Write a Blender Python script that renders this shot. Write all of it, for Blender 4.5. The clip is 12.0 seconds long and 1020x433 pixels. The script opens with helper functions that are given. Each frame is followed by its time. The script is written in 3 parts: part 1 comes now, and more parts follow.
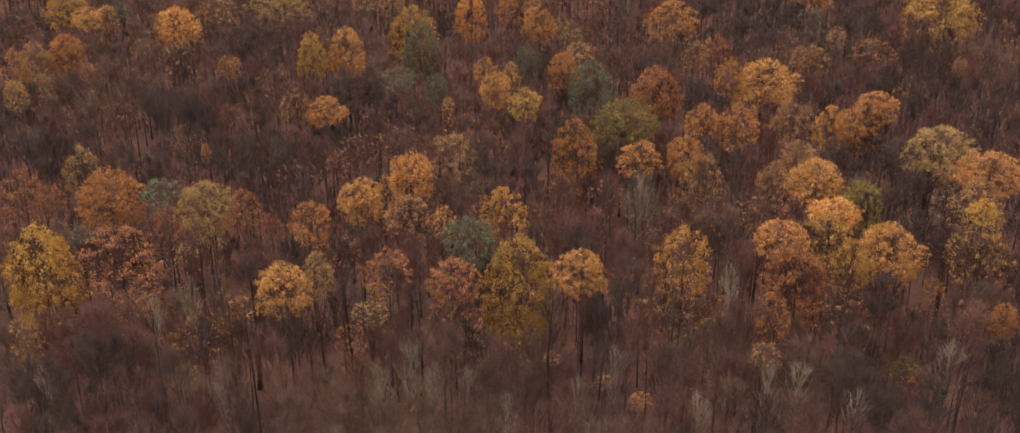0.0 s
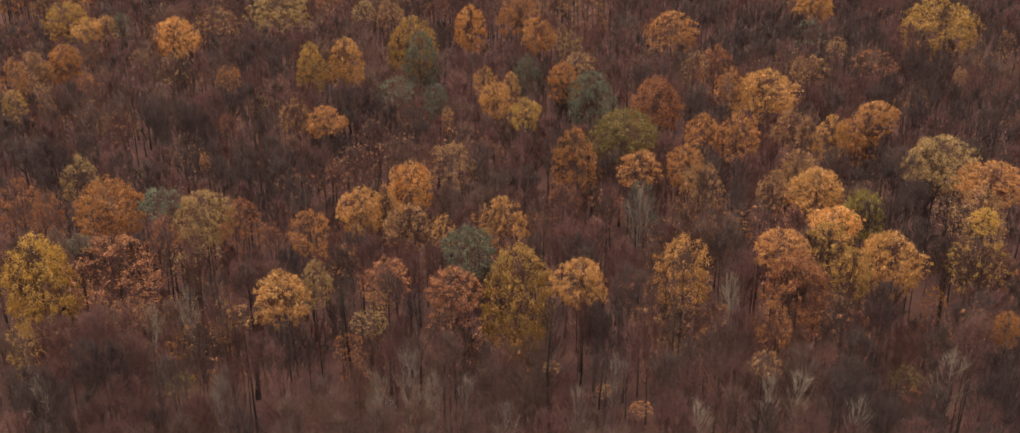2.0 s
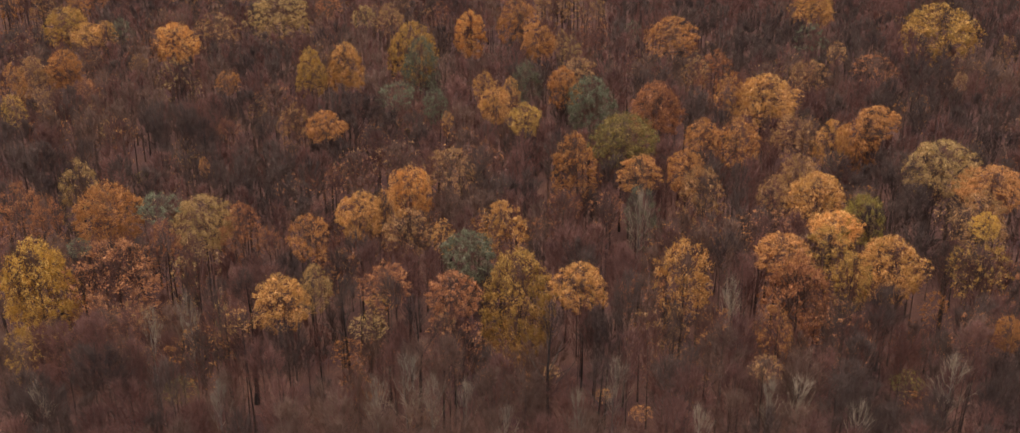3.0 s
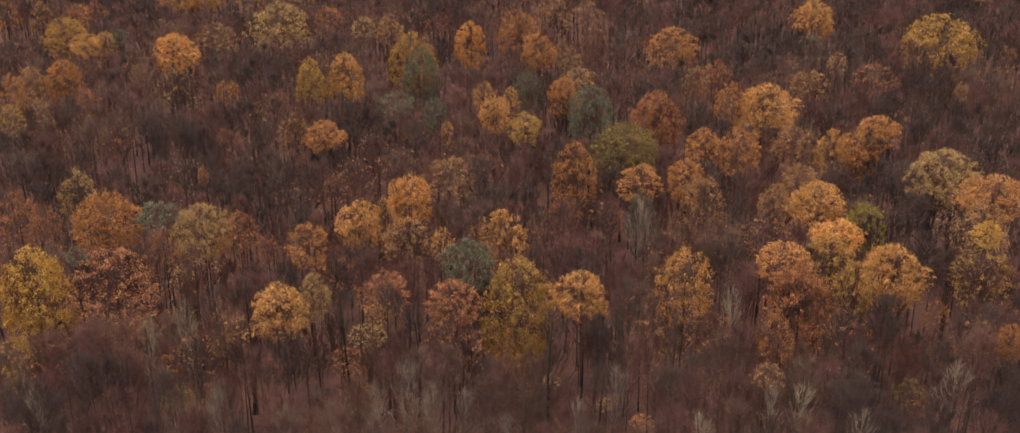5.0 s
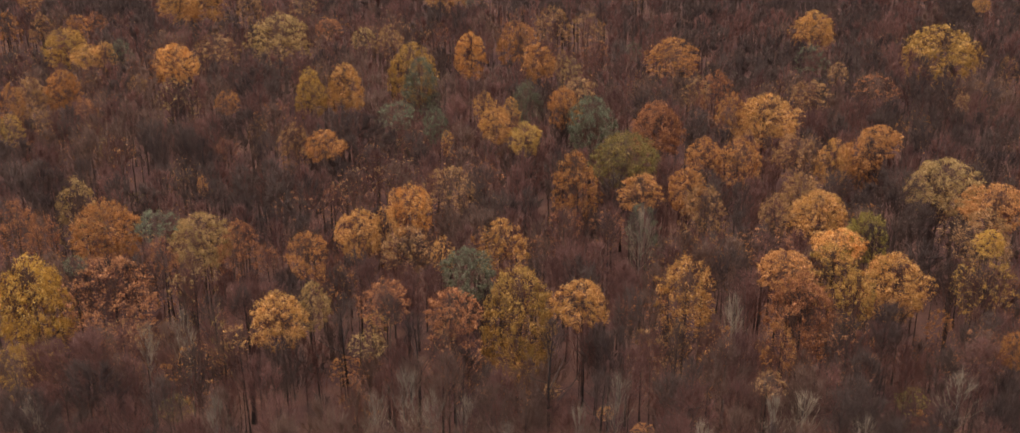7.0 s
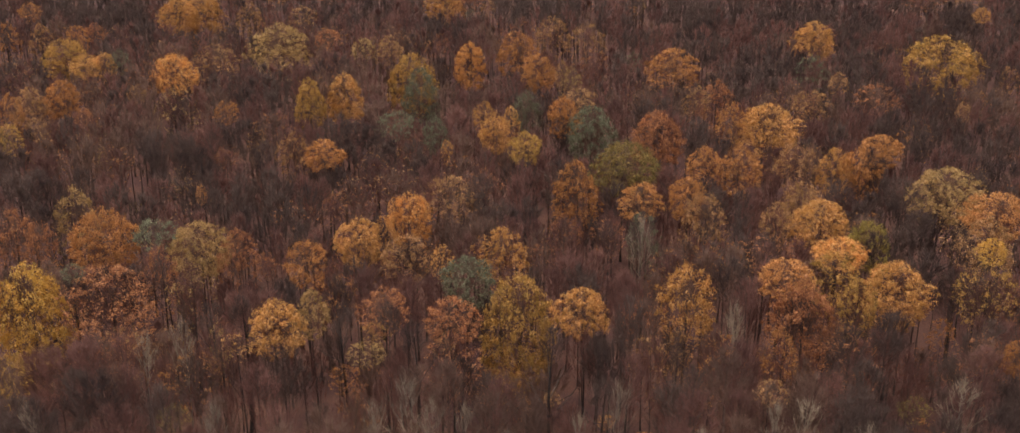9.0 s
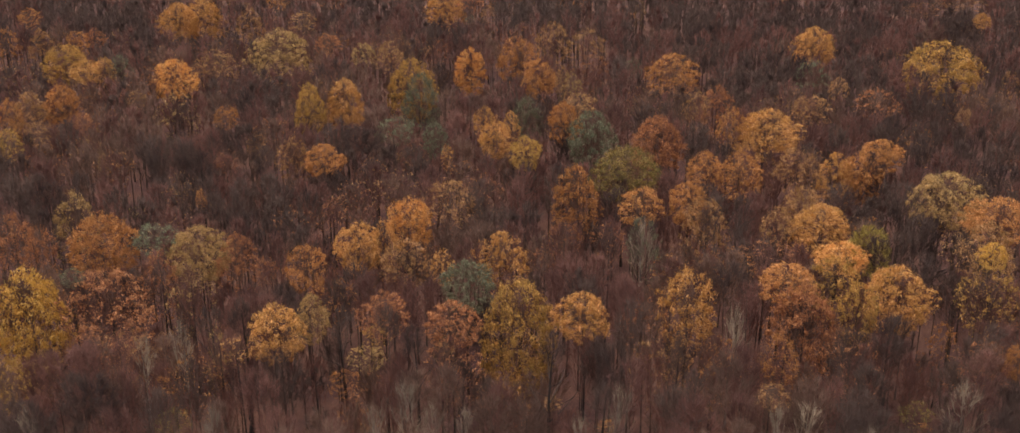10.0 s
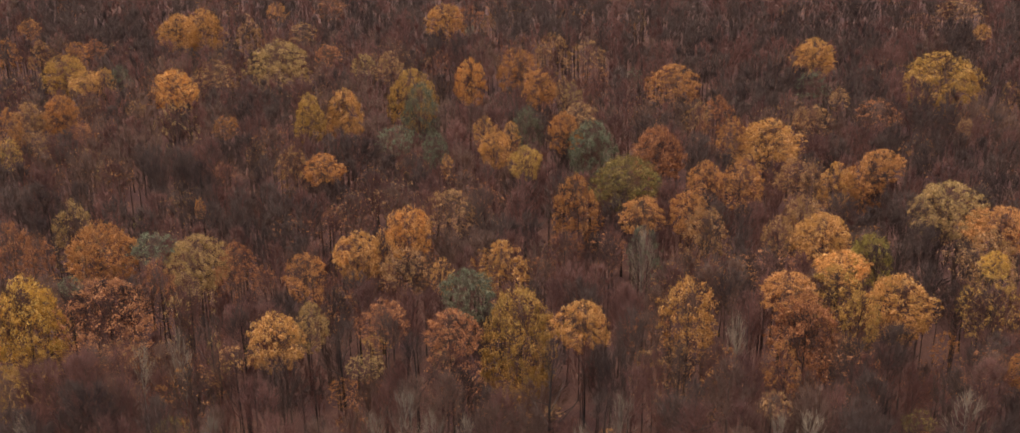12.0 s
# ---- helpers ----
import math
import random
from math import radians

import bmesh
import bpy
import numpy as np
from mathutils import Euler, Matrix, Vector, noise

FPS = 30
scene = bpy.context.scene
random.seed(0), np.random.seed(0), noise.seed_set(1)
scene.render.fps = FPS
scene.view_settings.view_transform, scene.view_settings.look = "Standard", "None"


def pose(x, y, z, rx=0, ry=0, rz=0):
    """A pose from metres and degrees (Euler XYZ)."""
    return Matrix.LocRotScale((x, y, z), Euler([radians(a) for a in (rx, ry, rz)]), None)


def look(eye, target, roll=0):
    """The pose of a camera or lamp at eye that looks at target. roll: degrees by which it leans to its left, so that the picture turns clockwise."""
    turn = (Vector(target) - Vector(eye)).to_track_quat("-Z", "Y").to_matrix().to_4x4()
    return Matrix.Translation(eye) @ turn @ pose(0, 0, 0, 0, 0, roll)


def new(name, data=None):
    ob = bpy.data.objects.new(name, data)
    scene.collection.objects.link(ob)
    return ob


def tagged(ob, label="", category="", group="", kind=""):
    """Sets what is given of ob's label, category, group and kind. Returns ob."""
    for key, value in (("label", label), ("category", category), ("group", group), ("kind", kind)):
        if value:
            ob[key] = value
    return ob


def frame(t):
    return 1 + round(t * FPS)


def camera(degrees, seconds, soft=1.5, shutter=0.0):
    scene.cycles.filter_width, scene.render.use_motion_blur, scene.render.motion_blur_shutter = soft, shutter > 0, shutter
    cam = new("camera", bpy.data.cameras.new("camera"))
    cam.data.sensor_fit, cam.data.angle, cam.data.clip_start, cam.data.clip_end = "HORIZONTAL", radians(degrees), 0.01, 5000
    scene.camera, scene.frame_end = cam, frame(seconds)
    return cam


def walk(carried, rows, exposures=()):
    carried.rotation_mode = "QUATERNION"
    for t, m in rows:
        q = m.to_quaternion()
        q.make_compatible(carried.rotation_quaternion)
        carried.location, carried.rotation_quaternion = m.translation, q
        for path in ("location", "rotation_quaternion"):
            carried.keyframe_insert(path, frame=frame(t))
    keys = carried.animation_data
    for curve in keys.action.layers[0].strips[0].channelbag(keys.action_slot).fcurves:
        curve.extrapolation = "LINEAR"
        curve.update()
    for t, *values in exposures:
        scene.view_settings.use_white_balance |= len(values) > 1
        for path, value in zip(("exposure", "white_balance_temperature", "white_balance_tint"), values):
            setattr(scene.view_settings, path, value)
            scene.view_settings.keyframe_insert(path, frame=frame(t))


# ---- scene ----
# A drone sinks slowly over a late-autumn wood while it tilts up.
cam = camera(44.0, 12.0, soft=1.42)
EYE, DOWN, SINK, RISE, GLIDE = 95.0, -24.85, 6.53 / 12, 4.10 / 12, 1.59 / 12
SWAY = [(0.0, -0.045), (1.5, 0.0), (3.0, 0.035), (5.0, 0.045), (6.0, 0.02), (7.0, 0.005), (9.0, 0.015), (10.5, -0.02), (12.0, -0.03)]
STOPS = 0.5
walk(cam, [(t, pose(x, GLIDE * (t - 6), EYE - SINK * (t - 6), 90 + DOWN + RISE * (t - 6), 0, 0)) for t, x in SWAY],
     [(0.0, STOPS, 6500, 10), (12.0, STOPS, 6500, 10)])

# ---- light: an even overcast sky ----
SUN_HEIGHT, SUN_ROUND = 74.0, 320.0
world = bpy.data.worlds.new("sky")
scene.world = world
world.use_nodes = True
wn, wl = world.node_tree.nodes, world.node_tree.links
sky = wn.new("ShaderNodeTexSky")
sky.sky_type, sky.sun_disc = "NISHITA", False
sky.sun_elevation, sky.sun_rotation = radians(SUN_HEIGHT), radians(SUN_ROUND)
sky.air_density, sky.dust_density = 1.0, 4.0
wn["Background"].inputs["Strength"].default_value = 0.17
cloud = wn.new("ShaderNodeHueSaturation")  # thin even cloud takes most of the blue
cloud.inputs["Saturation"].default_value = 0.5
wl.new(sky.outputs["Color"], cloud.inputs["Color"])
wl.new(cloud.outputs["Color"], wn["Background"].inputs["Color"])
lamp = bpy.data.lights.new("sun", "SUN")
lamp.energy, lamp.angle, lamp.color = 1.85, radians(45), (1.0, 0.93, 0.82)
sun = new("sun", lamp)
sx, sy = math.sin(radians(SUN_ROUND)), math.cos(radians(SUN_ROUND))
ch = math.cos(radians(SUN_HEIGHT))
sun.matrix_world = look((sx * ch * 300, sy * ch * 300, math.sin(radians(SUN_HEIGHT)) * 300), (0, 0, 0))


# ---- materials ----
def shade(name):
    m = bpy.data.materials.new(name)
    m.use_nodes = True
    m.node_tree.nodes.clear()
    return m, m.node_tree.nodes, m.node_tree.links


def noise_at(n, l, scale, detail=2.0):
    g = n.new("ShaderNodeNewGeometry")
    x = n.new("ShaderNodeTexNoise")
    x.inputs["Scale"].default_value, x.inputs["Detail"].default_value = scale, detail
    l.new(g.outputs["Position"], x.inputs["Vector"])
    return x.outputs["Fac"]


def ramp(n, l, fac, *stops):
    r = n.new("ShaderNodeValToRGB")
    e = r.color_ramp.elements
    while len(e) < len(stops):
        e.new(0.5)
    for k, (p, c) in enumerate(stops):
        e[k].position, e[k].color = p, (*c, 1)
    l.new(fac, r.inputs["Fac"])
    return r.outputs["Color"]


def mix(n, l, fac, a, b, how="MIX"):
    m = n.new("ShaderNodeMix")
    m.data_type, m.blend_type = "RGBA", how
    for sock, v in ((m.inputs[0], fac), (m.inputs[6], a), (m.inputs[7], b)):
        if isinstance(v, (float, int)):
            sock.default_value = v
        elif isinstance(v, tuple):
            sock.default_value = (*v, 1)
        else:
            l.new(v, sock)
    return m.outputs[2]


def leaf_material(name, dark, base, light, turn):
    """Leaves: each its own shade, each tree a little off the next, drifts of another hue over the crown."""
    m, n, l = shade(name)
    g = n.new("ShaderNodeNewGeometry")
    o = n.new("ShaderNodeObjectInfo")
    c = ramp(n, l, g.outputs["Random Per Island"], (0.0, dark), (0.45, base), (1.0, light))
    drift = n.new("ShaderNodeMapRange")
    drift.inputs["From Min"].default_value, drift.inputs["From Max"].default_value = 0.42, 0.68
    l.new(noise_at(n, l, 0.35), drift.inputs["Value"])
    c = mix(n, l, drift.outputs["Result"], c, turn)
    c = mix(n, l, 1.0, c, ramp(n, l, o.outputs["Random"], (0.0, (0.92, 0.88, 0.86)), (0.5, (1, 0.98, 0.96)), (1.0, (1.06, 1.08, 1.06))), "MULTIPLY")
    d, t, s, out = (n.new("ShaderNode" + k) for k in ("BsdfDiffuse", "BsdfTranslucent", "MixShader", "OutputMaterial"))
    s.inputs[0].default_value = 0.24
    l.new(c, d.inputs["Color"]), l.new(c, t.inputs["Color"])
    l.new(d.outputs[0], s.inputs[1]), l.new(t.outputs[0], s.inputs[2])
    l.new(s.outputs[0], out.inputs["Surface"])
    return m


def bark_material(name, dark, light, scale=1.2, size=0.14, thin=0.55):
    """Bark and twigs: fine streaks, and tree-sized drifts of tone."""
    m, n, l = shade(name)
    g = n.new("ShaderNodeNewGeometry")
    c = ramp(n, l, noise_at(n, l, scale, 4.0), (0.3, dark), (0.7, light))
    c = mix(n, l, 1.0, c, ramp(n, l, g.outputs["Random Per Island"], (0.0, (0.9, 0.9, 0.9)), (1.0, (1.1, 1.09, 1.08))), "MULTIPLY")
    c = mix(n, l, 1.0, c, ramp(n, l, noise_at(n, l, size, 2.0), (0.32, (0.62, 0.60, 0.63)), (0.68, (1.28, 1.24, 1.2))), "MULTIPLY")
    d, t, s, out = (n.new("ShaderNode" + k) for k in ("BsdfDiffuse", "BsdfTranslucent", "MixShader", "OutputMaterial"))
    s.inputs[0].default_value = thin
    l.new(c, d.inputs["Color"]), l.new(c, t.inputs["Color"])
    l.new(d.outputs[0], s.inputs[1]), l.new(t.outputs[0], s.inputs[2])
    l.new(s.outputs[0], out.inputs["Surface"])
    return m


LEAF = {
    "gold": leaf_material("gold_leaves", (0.177, 0.074, 0.033), (0.608, 0.279, 0.086), (0.950, 0.545, 0.213), (0.504, 0.257, 0.080)),
    "yellow": leaf_material("yellow_leaves", (0.202, 0.104, 0.031), (0.721, 0.385, 0.082), (0.950, 0.645, 0.204), (0.594, 0.333, 0.076)),
    "flame": leaf_material("flame_leaves", (0.226, 0.083, 0.033), (0.711, 0.312, 0.091), (0.950, 0.572, 0.213), (0.608, 0.260, 0.078)),
    "amber": leaf_material("amber_leaves", (0.151, 0.062, 0.031), (0.481, 0.201, 0.070), (0.844, 0.420, 0.160), (0.402, 0.184, 0.068)),
    "rust": leaf_material("rust_leaves", (0.133, 0.057, 0.036), (0.409, 0.170, 0.080), (0.750, 0.340, 0.151), (0.338, 0.146, 0.072)),
    "olive": leaf_material("olive_leaves", (0.138, 0.081, 0.032), (0.494, 0.267, 0.074), (0.893, 0.507, 0.161), (0.385, 0.227, 0.071)),
    "moss": leaf_material("moss_green_leaves", (0.066, 0.050, 0.022), (0.223, 0.152, 0.054), (0.428, 0.277, 0.097), (0.172, 0.131, 0.051)),
    "straw": leaf_material("straw_leaves", (0.165, 0.096, 0.046), (0.437, 0.260, 0.103), (0.722, 0.456, 0.203), (0.378, 0.238, 0.095)),
    "tan": leaf_material("tan_leaves", (0.143, 0.072, 0.039), (0.424, 0.214, 0.091), (0.726, 0.408, 0.193), (0.331, 0.181, 0.080)),
    "lime": leaf_material("yellow_green_leaves", (0.105, 0.080, 0.025), (0.340, 0.250, 0.066), (0.580, 0.430, 0.135), (0.280, 0.205, 0.060)),
    "green": leaf_material("grey_green_leaves", (0.070, 0.066, 0.042), (0.165, 0.155, 0.096), (0.290, 0.268, 0.168), (0.180, 0.158, 0.098)),
}
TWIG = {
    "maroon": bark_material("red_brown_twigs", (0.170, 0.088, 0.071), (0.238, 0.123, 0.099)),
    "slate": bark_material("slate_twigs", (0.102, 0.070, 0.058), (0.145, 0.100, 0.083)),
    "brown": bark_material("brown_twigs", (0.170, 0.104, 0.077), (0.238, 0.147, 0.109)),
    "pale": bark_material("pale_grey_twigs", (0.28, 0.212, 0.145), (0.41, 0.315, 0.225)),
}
GREY_BARK = bark_material("dull_bark", (0.075, 0.054, 0.045), (0.15, 0.108, 0.088), 3.0, thin=0.0)
BARK = bark_material("bark", (0.045, 0.035, 0.030), (0.10, 0.076, 0.064), 3.0, thin=0.0)
PALE_BARK = bark_material("pale_bark", (0.18, 0.145, 0.115), (0.30, 0.245, 0.20), 3.0, thin=0.0)


def ground_material():
    m, n, l = shade("leaf_litter")
    c = ramp(n, l, noise_at(n, l, 5.0, 6.0), (0.3, (0.055, 0.027, 0.021)), (0.5, (0.10, 0.049, 0.036)), (0.72, (0.17, 0.088, 0.058)))
    c = mix(n, l, 1.0, c, ramp(n, l, noise_at(n, l, 0.12, 3.0), (0.3, (0.620, 0.600, 0.756)), (0.7, (1.2, 1.15, 1.1))), "MULTIPLY")
    p, b, out = (n.new("ShaderNode" + k) for k in ("BsdfPrincipled", "Bump", "OutputMaterial"))
    b.inputs["Strength"].default_value, b.inputs["Distance"].default_value = 0.6, 0.15
    l.new(noise_at(n, l, 9.0, 5.0), b.inputs["Height"]), l.new(b.outputs[0], p.inputs["Normal"])
    p.inputs["Roughness"].default_value, p.inputs["Specular IOR Level"].default_value = 0.95, 0.1
    l.new(c, p.inputs["Base Color"]), l.new(p.outputs[0], out.inputs["Surface"])
    return m


# ---- the ground: one sheet to the horizon, gently uneven under the wood ----
def rise(x, y):
    return 0.5 * math.sin(x * 0.05 + 1.0) * math.cos(y * 0.045) + 0.2 * math.sin(x * 0.19 + y * 0.13)


def build_ground():
    bm = bmesh.new()
    xs = [-4000, -1500, -600] + [-240 + 4 * i for i in range(121)] + [600, 1500, 4000]
    ys = [-4000, -1500, -400] + [4 * i for i in range(101)] + [700, 1600, 4500]
    grid = [[bm.verts.new((x, y, rise(x, y) if abs(x) < 300 and -1 < y < 401 else 0)) for x in xs] for y in ys]
    for a, b in zip(grid, grid[1:]):
        for k in range(len(xs) - 1):
            bm.faces.new((a[k], a[k + 1], b[k + 1], b[k]))
    me = bpy.data.meshes.new("ground")
    bm.to_mesh(me)
    bm.free()
    me.shade_smooth()
    me.materials.append(ground_material())
    tagged(new("ground", me), "forest floor of red-brown fallen leaves", "ground", kind="structure")


build_ground()


# ---- tree pieces, as arrays of corners and faces ----
def as_mesh(name, verts, faces):
    """A mesh out of numpy arrays; faces: (n, 3) or (n, 4)."""
    me = bpy.data.meshes.new(name)
    n, k = faces.shape
    me.vertices.add(len(verts)), me.loops.add(n * k), me.polygons.add(n)
    me.vertices.foreach_set("co", np.ascontiguousarray(verts, dtype=np.float32).ravel())
    me.loops.foreach_set("vertex_index", np.ascontiguousarray(faces, dtype=np.int32).ravel())
    me.polygons.foreach_set("loop_start", np.arange(0, n * k, k, dtype=np.int32))
    me.update(calc_edges=True)
    me.validate()
    return me


def unit(v):
    return v / np.maximum(np.linalg.norm(v, axis=1, keepdims=True), 1e-9)


def slivers(start, end, width, rng, face=None):
    """Thin blades from start to end, one triangle each, turned at random or roughly towards face."""
    turn = rng.normal(size=start.shape)
    if face is not None:
        turn = face + 0.25 * turn
    side = unit(np.cross(end - start, turn)) * np.asarray(width).reshape(-1, 1) * 0.5
    v = np.stack([start - side, start + side, end], 1).reshape(-1, 3)
    return v, np.arange(len(v)).reshape(-1, 3)


def tube(points, radii, sides=5):
    """A tapered limb along points, quads only."""
    points = np.asarray(points, float)
    a = np.arange(sides) * 2 * np.pi / sides
    rings = []
    for k, (p, r) in enumerate(zip(points, radii)):
        d = points[min(k + 1, len(points) - 1)] - points[max(k - 1, 0)]
        d = d / np.linalg.norm(d)
        u = np.cross(d, (0.3, 1, 0.1))
        u /= np.linalg.norm(u)
        w = np.cross(d, u)
        rings.append(p + r * (np.cos(a)[:, None] * u + np.sin(a)[:, None] * w))
    v = np.concatenate(rings)
    f = [(k * sides + i, k * sides + (i + 1) % sides, (k + 1) * sides + (i + 1) % sides, (k + 1) * sides + i)
         for k in range(len(points) - 1) for i in range(sides)]
    return v, np.array(f)


def joined(pieces):
    vs, fs, n = [], [], 0
    for v, f in pieces:
        vs.append(v), fs.append(f + n)
        n += len(v)
    return np.concatenate(vs), np.concatenate(fs)


def trunk_shape(seed, thick=1.0, limbs=9, low=0.42):
    """Trunk and main limbs of a tree one unit high."""
    rng = np.random.default_rng(seed)
    lean = rng.normal(0, 0.012, (2, 2))
    z = np.linspace(-0.03, 0.9, 7)
    mid = np.stack([lean[0, 0] * z + lean[1, 0] * np.sin(3 * z), lean[0, 1] * z + lean[1, 1] * np.sin(2.5 * z + 1), z], 1)
    rad = thick * 0.0075 * (1.02 - z) ** 0.8 * (1 + 0.7 * np.exp(-(z + 0.03) * 30))
    pieces = [tube(mid, rad, 7 if limbs > 3 else 4)]
    for k in range(limbs):
        h = low + (0.82 - low) * (k + rng.random()) / limbs
        base = np.array([np.interp(h, z, mid[:, 0]), np.interp(h, z, mid[:, 1]), h])
        a = k * 2.4 + rng.normal(0, 0.4)
        reach = rng.uniform(0.07, 0.13) * (1.25 - 0.5 * h)
        up = rng.uniform(0.10, 0.17) * (1.25 - 0.5 * h)
        out = np.array([np.cos(a), np.sin(a), 0])
        p = [base, base + out * reach * 0.45 + (0, 0, up * 0.35), base + out * reach * 0.8 + (0, 0, up * 0.75), base + out * reach + (0, 0, up * 1.15)]
        r0 = np.interp(h, z, rad) * 0.55
        pieces.append(tube(p, (r0, r0 * 0.7, r0 * 0.45, r0 * 0.2), 4))
    return joined(pieces)


def outline(s, widest, blunt):
    """Radius of a crown at the share s of its depth: blunt or pointed above its widest ring, drawn in a little below."""
    up = np.clip(1 - s / widest, 0, 1)
    down = np.clip((s - widest) / (1 - widest), 0, 1.4)
    return np.where(s < widest, (1 - up ** 2) ** blunt, 1 - 0.4 * down ** 2)


def twig_shape(seed, boughs, each, width=0.012, length=0.34, spread=0.5, open_fan=0.0):
    """A bare crown, one wide and two deep below its top: boughs fan up from the trunk like a broom, fine twigs rise off their outer part."""
    rng = np.random.default_rng(seed)
    widest, blunt = rng.uniform(0.42, 0.58), rng.uniform(0.5, 0.68)
    s = rng.random(boughs) ** 1.15 * (0.72 - 0.05 * open_fan)
    a = rng.uniform(0, 2 * np.pi, boughs)
    lobes = 1 - 0.2 * np.clip(np.sin(a * rng.integers(3, 6) + rng.uniform(0, 6) + 3 * s), 0, 1)
    r = outline(s, widest, blunt) * rng.uniform(0.3, 1.0, boughs) ** 0.5 * 0.9 * lobes
    tip = np.stack([np.cos(a) * r, np.sin(a) * r, -2 * s - 0.12], 1)
    drop = rng.uniform(0.5, 1.1, boughs) * (0.6 + 0.7 * r)
    root = np.stack([rng.normal(0, 0.03, boughs), rng.normal(0, 0.03, boughs), tip[:, 2] - drop], 1)
    bend = root * 0.5 + tip * 0.5 + np.stack([tip[:, 0] * 0.14, tip[:, 1] * 0.14, np.full(boughs, -0.06)], 1)
    pieces = [slivers(root, bend, np.full(boughs, min(width * 1.6, 0.018) * (1 + open_fan)), rng), slivers(bend, tip, np.full(boughs, min(width * 1.3, 0.016) * (1 + open_fan)), rng)]
    k = np.repeat(np.arange(boughs), each)
    t = rng.uniform(0, 1, (len(k), 1)) ** 0.6
    start = bend[k] * (1 - t) + tip[k] * t
    way = unit(tip - bend)[k] * 0.7 + unit(rng.normal(size=start.shape)) * spread + (0, 0, 0.3)
    end = start + unit(way) * length * rng.uniform(0.45, 1.2, (len(k), 1))
    pieces.append(slivers(start, end, rng.uniform(0.6, 1.3, len(k)) * width, rng, unit(start + (0, 0, 1.25))))
    return joined(pieces)


def leaf_shape(seed, count, size=0.05, full=1.0, crowd=230):
    """Leaves of a crown one wide and two deep below its top: small tufts over an uneven egg-shaped hull, with dark gaps between, thinning downwards where the tree has shed."""
    rng = np.random.default_rng(seed)
    tufts = int(crowd * (0.45 + 0.55 * full))
    widest, blunt = rng.uniform(0.50, 0.72), rng.uniform(0.55, 0.80)
    wave, phase = rng.uniform(0.06, 0.15), rng.uniform(0, 6.28, 3)

    def hull(s, a, k):
        r = outline(s, widest, blunt) * (1 - wave * (1 + np.sin(2 * a + phase[0] + 2 * s) * np.sin(3 * a + phase[1] - 5 * s + phase[2])))
        return np.stack([np.cos(a) * r * k, np.sin(a) * r * k, -2 * s], 1)

    s = rng.random(tufts) ** 0.8 * (1.0 + 0.35 * (1 - full))
    a = np.arange(tufts) * 2.39996 + rng.normal(0, 0.3, tufts)
    c = hull(s, a, rng.uniform(0.72, 1.0, tufts))
    worth = rng.lognormal(0, 0.3 + 0.6 * (1 - full), tufts) * (0.25 + outline(s, widest, blunt)) * np.exp(-np.clip(s - 0.35, 0, 9) * (0.7 + 3.2 * (1 - full)))
    who = rng.choice(tufts, count, p=worth / worth.sum())
    d = unit(rng.normal(size=(count, 3)) + (0, 0, 0.5) + c[who] * (0.6, 0.6, 0))
    swell = rng.uniform(0.075, 0.13, tufts) * (230 / crowd) ** 0.4
    pt = c[who] + d * rng.uniform(0.4, 1.1, (count, 1)) * np.where(rng.random((count, 1)) < 0.1, 1.7, 1) * swell[who][:, None]
    pt[:, :2] *= np.where(rng.random((count, 1)) < 0.2, rng.uniform(0.4, 0.95, (count, 1)), 1)
    upper = pt[:, 2] > -1.7
    lo, hi = np.percentile(pt[upper, :2], 2, axis=0), np.percentile(pt[upper, :2], 98, axis=0)
    pt[:, :2] = (pt[:, :2] - (lo + hi) / 2) / ((hi - lo) / 2)
    pt[:, 2] -= np.percentile(pt[:, 2], 99.6)
    nrm = unit(d + rng.normal(0, 0.6, pt.shape) + (0, 0, 0.2))
    e1 = unit(np.cross(nrm, rng.normal(size=pt.shape)))
    e2 = np.cross(nrm, e1)
    k = (rng.uniform(0.5, 1.35, count) * size)[:, None]
    v = np.stack([pt - e1 * k * 0.42 - e2 * k * 0.4, pt + e1 * k * 0.42 - e2 * k * 0.32, pt + e2 * k * 0.8], 1).reshape(-1, 3)
    return v, np.arange(len(v)).reshape(-1, 3)


TRUNKS = [as_mesh("trunk", *trunk_shape(10 + k)) for k in range(6)]
TWIGS = [as_mesh("branchwork", *twig_shape(30 + k, 64, 24, 0.014, 0.34, 0.85)) for k in range(6)]
THIN_TWIGS = [as_mesh("branchwork", *twig_shape(50 + k, 60, 16, 0.010, 0.36, 0.85)) for k in range(4)]
PALE_TWIGS = [as_mesh("branchwork", *twig_shape(70 + k, 28, 11, 0.015, 0.50, 0.8, 1.0)) for k in range(4)]
LEAVES, FINE = {}, {}  # the broadest crowns show more and, for their size, smaller leaves
for full, number in ((1.0, 11000), (0.8, 7200), (0.6, 4400), (0.4, 2300), (0.25, 800)):
    LEAVES[full] = [as_mesh("leaves", *leaf_shape(100 + 20 * k + int(full * 10), number, 0.044, full)) for k in range(6)]
    FINE[full] = [as_mesh("leaves", *leaf_shape(400 + 20 * k + int(full * 10), int(number * 1.6), 0.034, full, 380)) for k in range(4)]
for me in TRUNKS:
    me.shade_smooth()


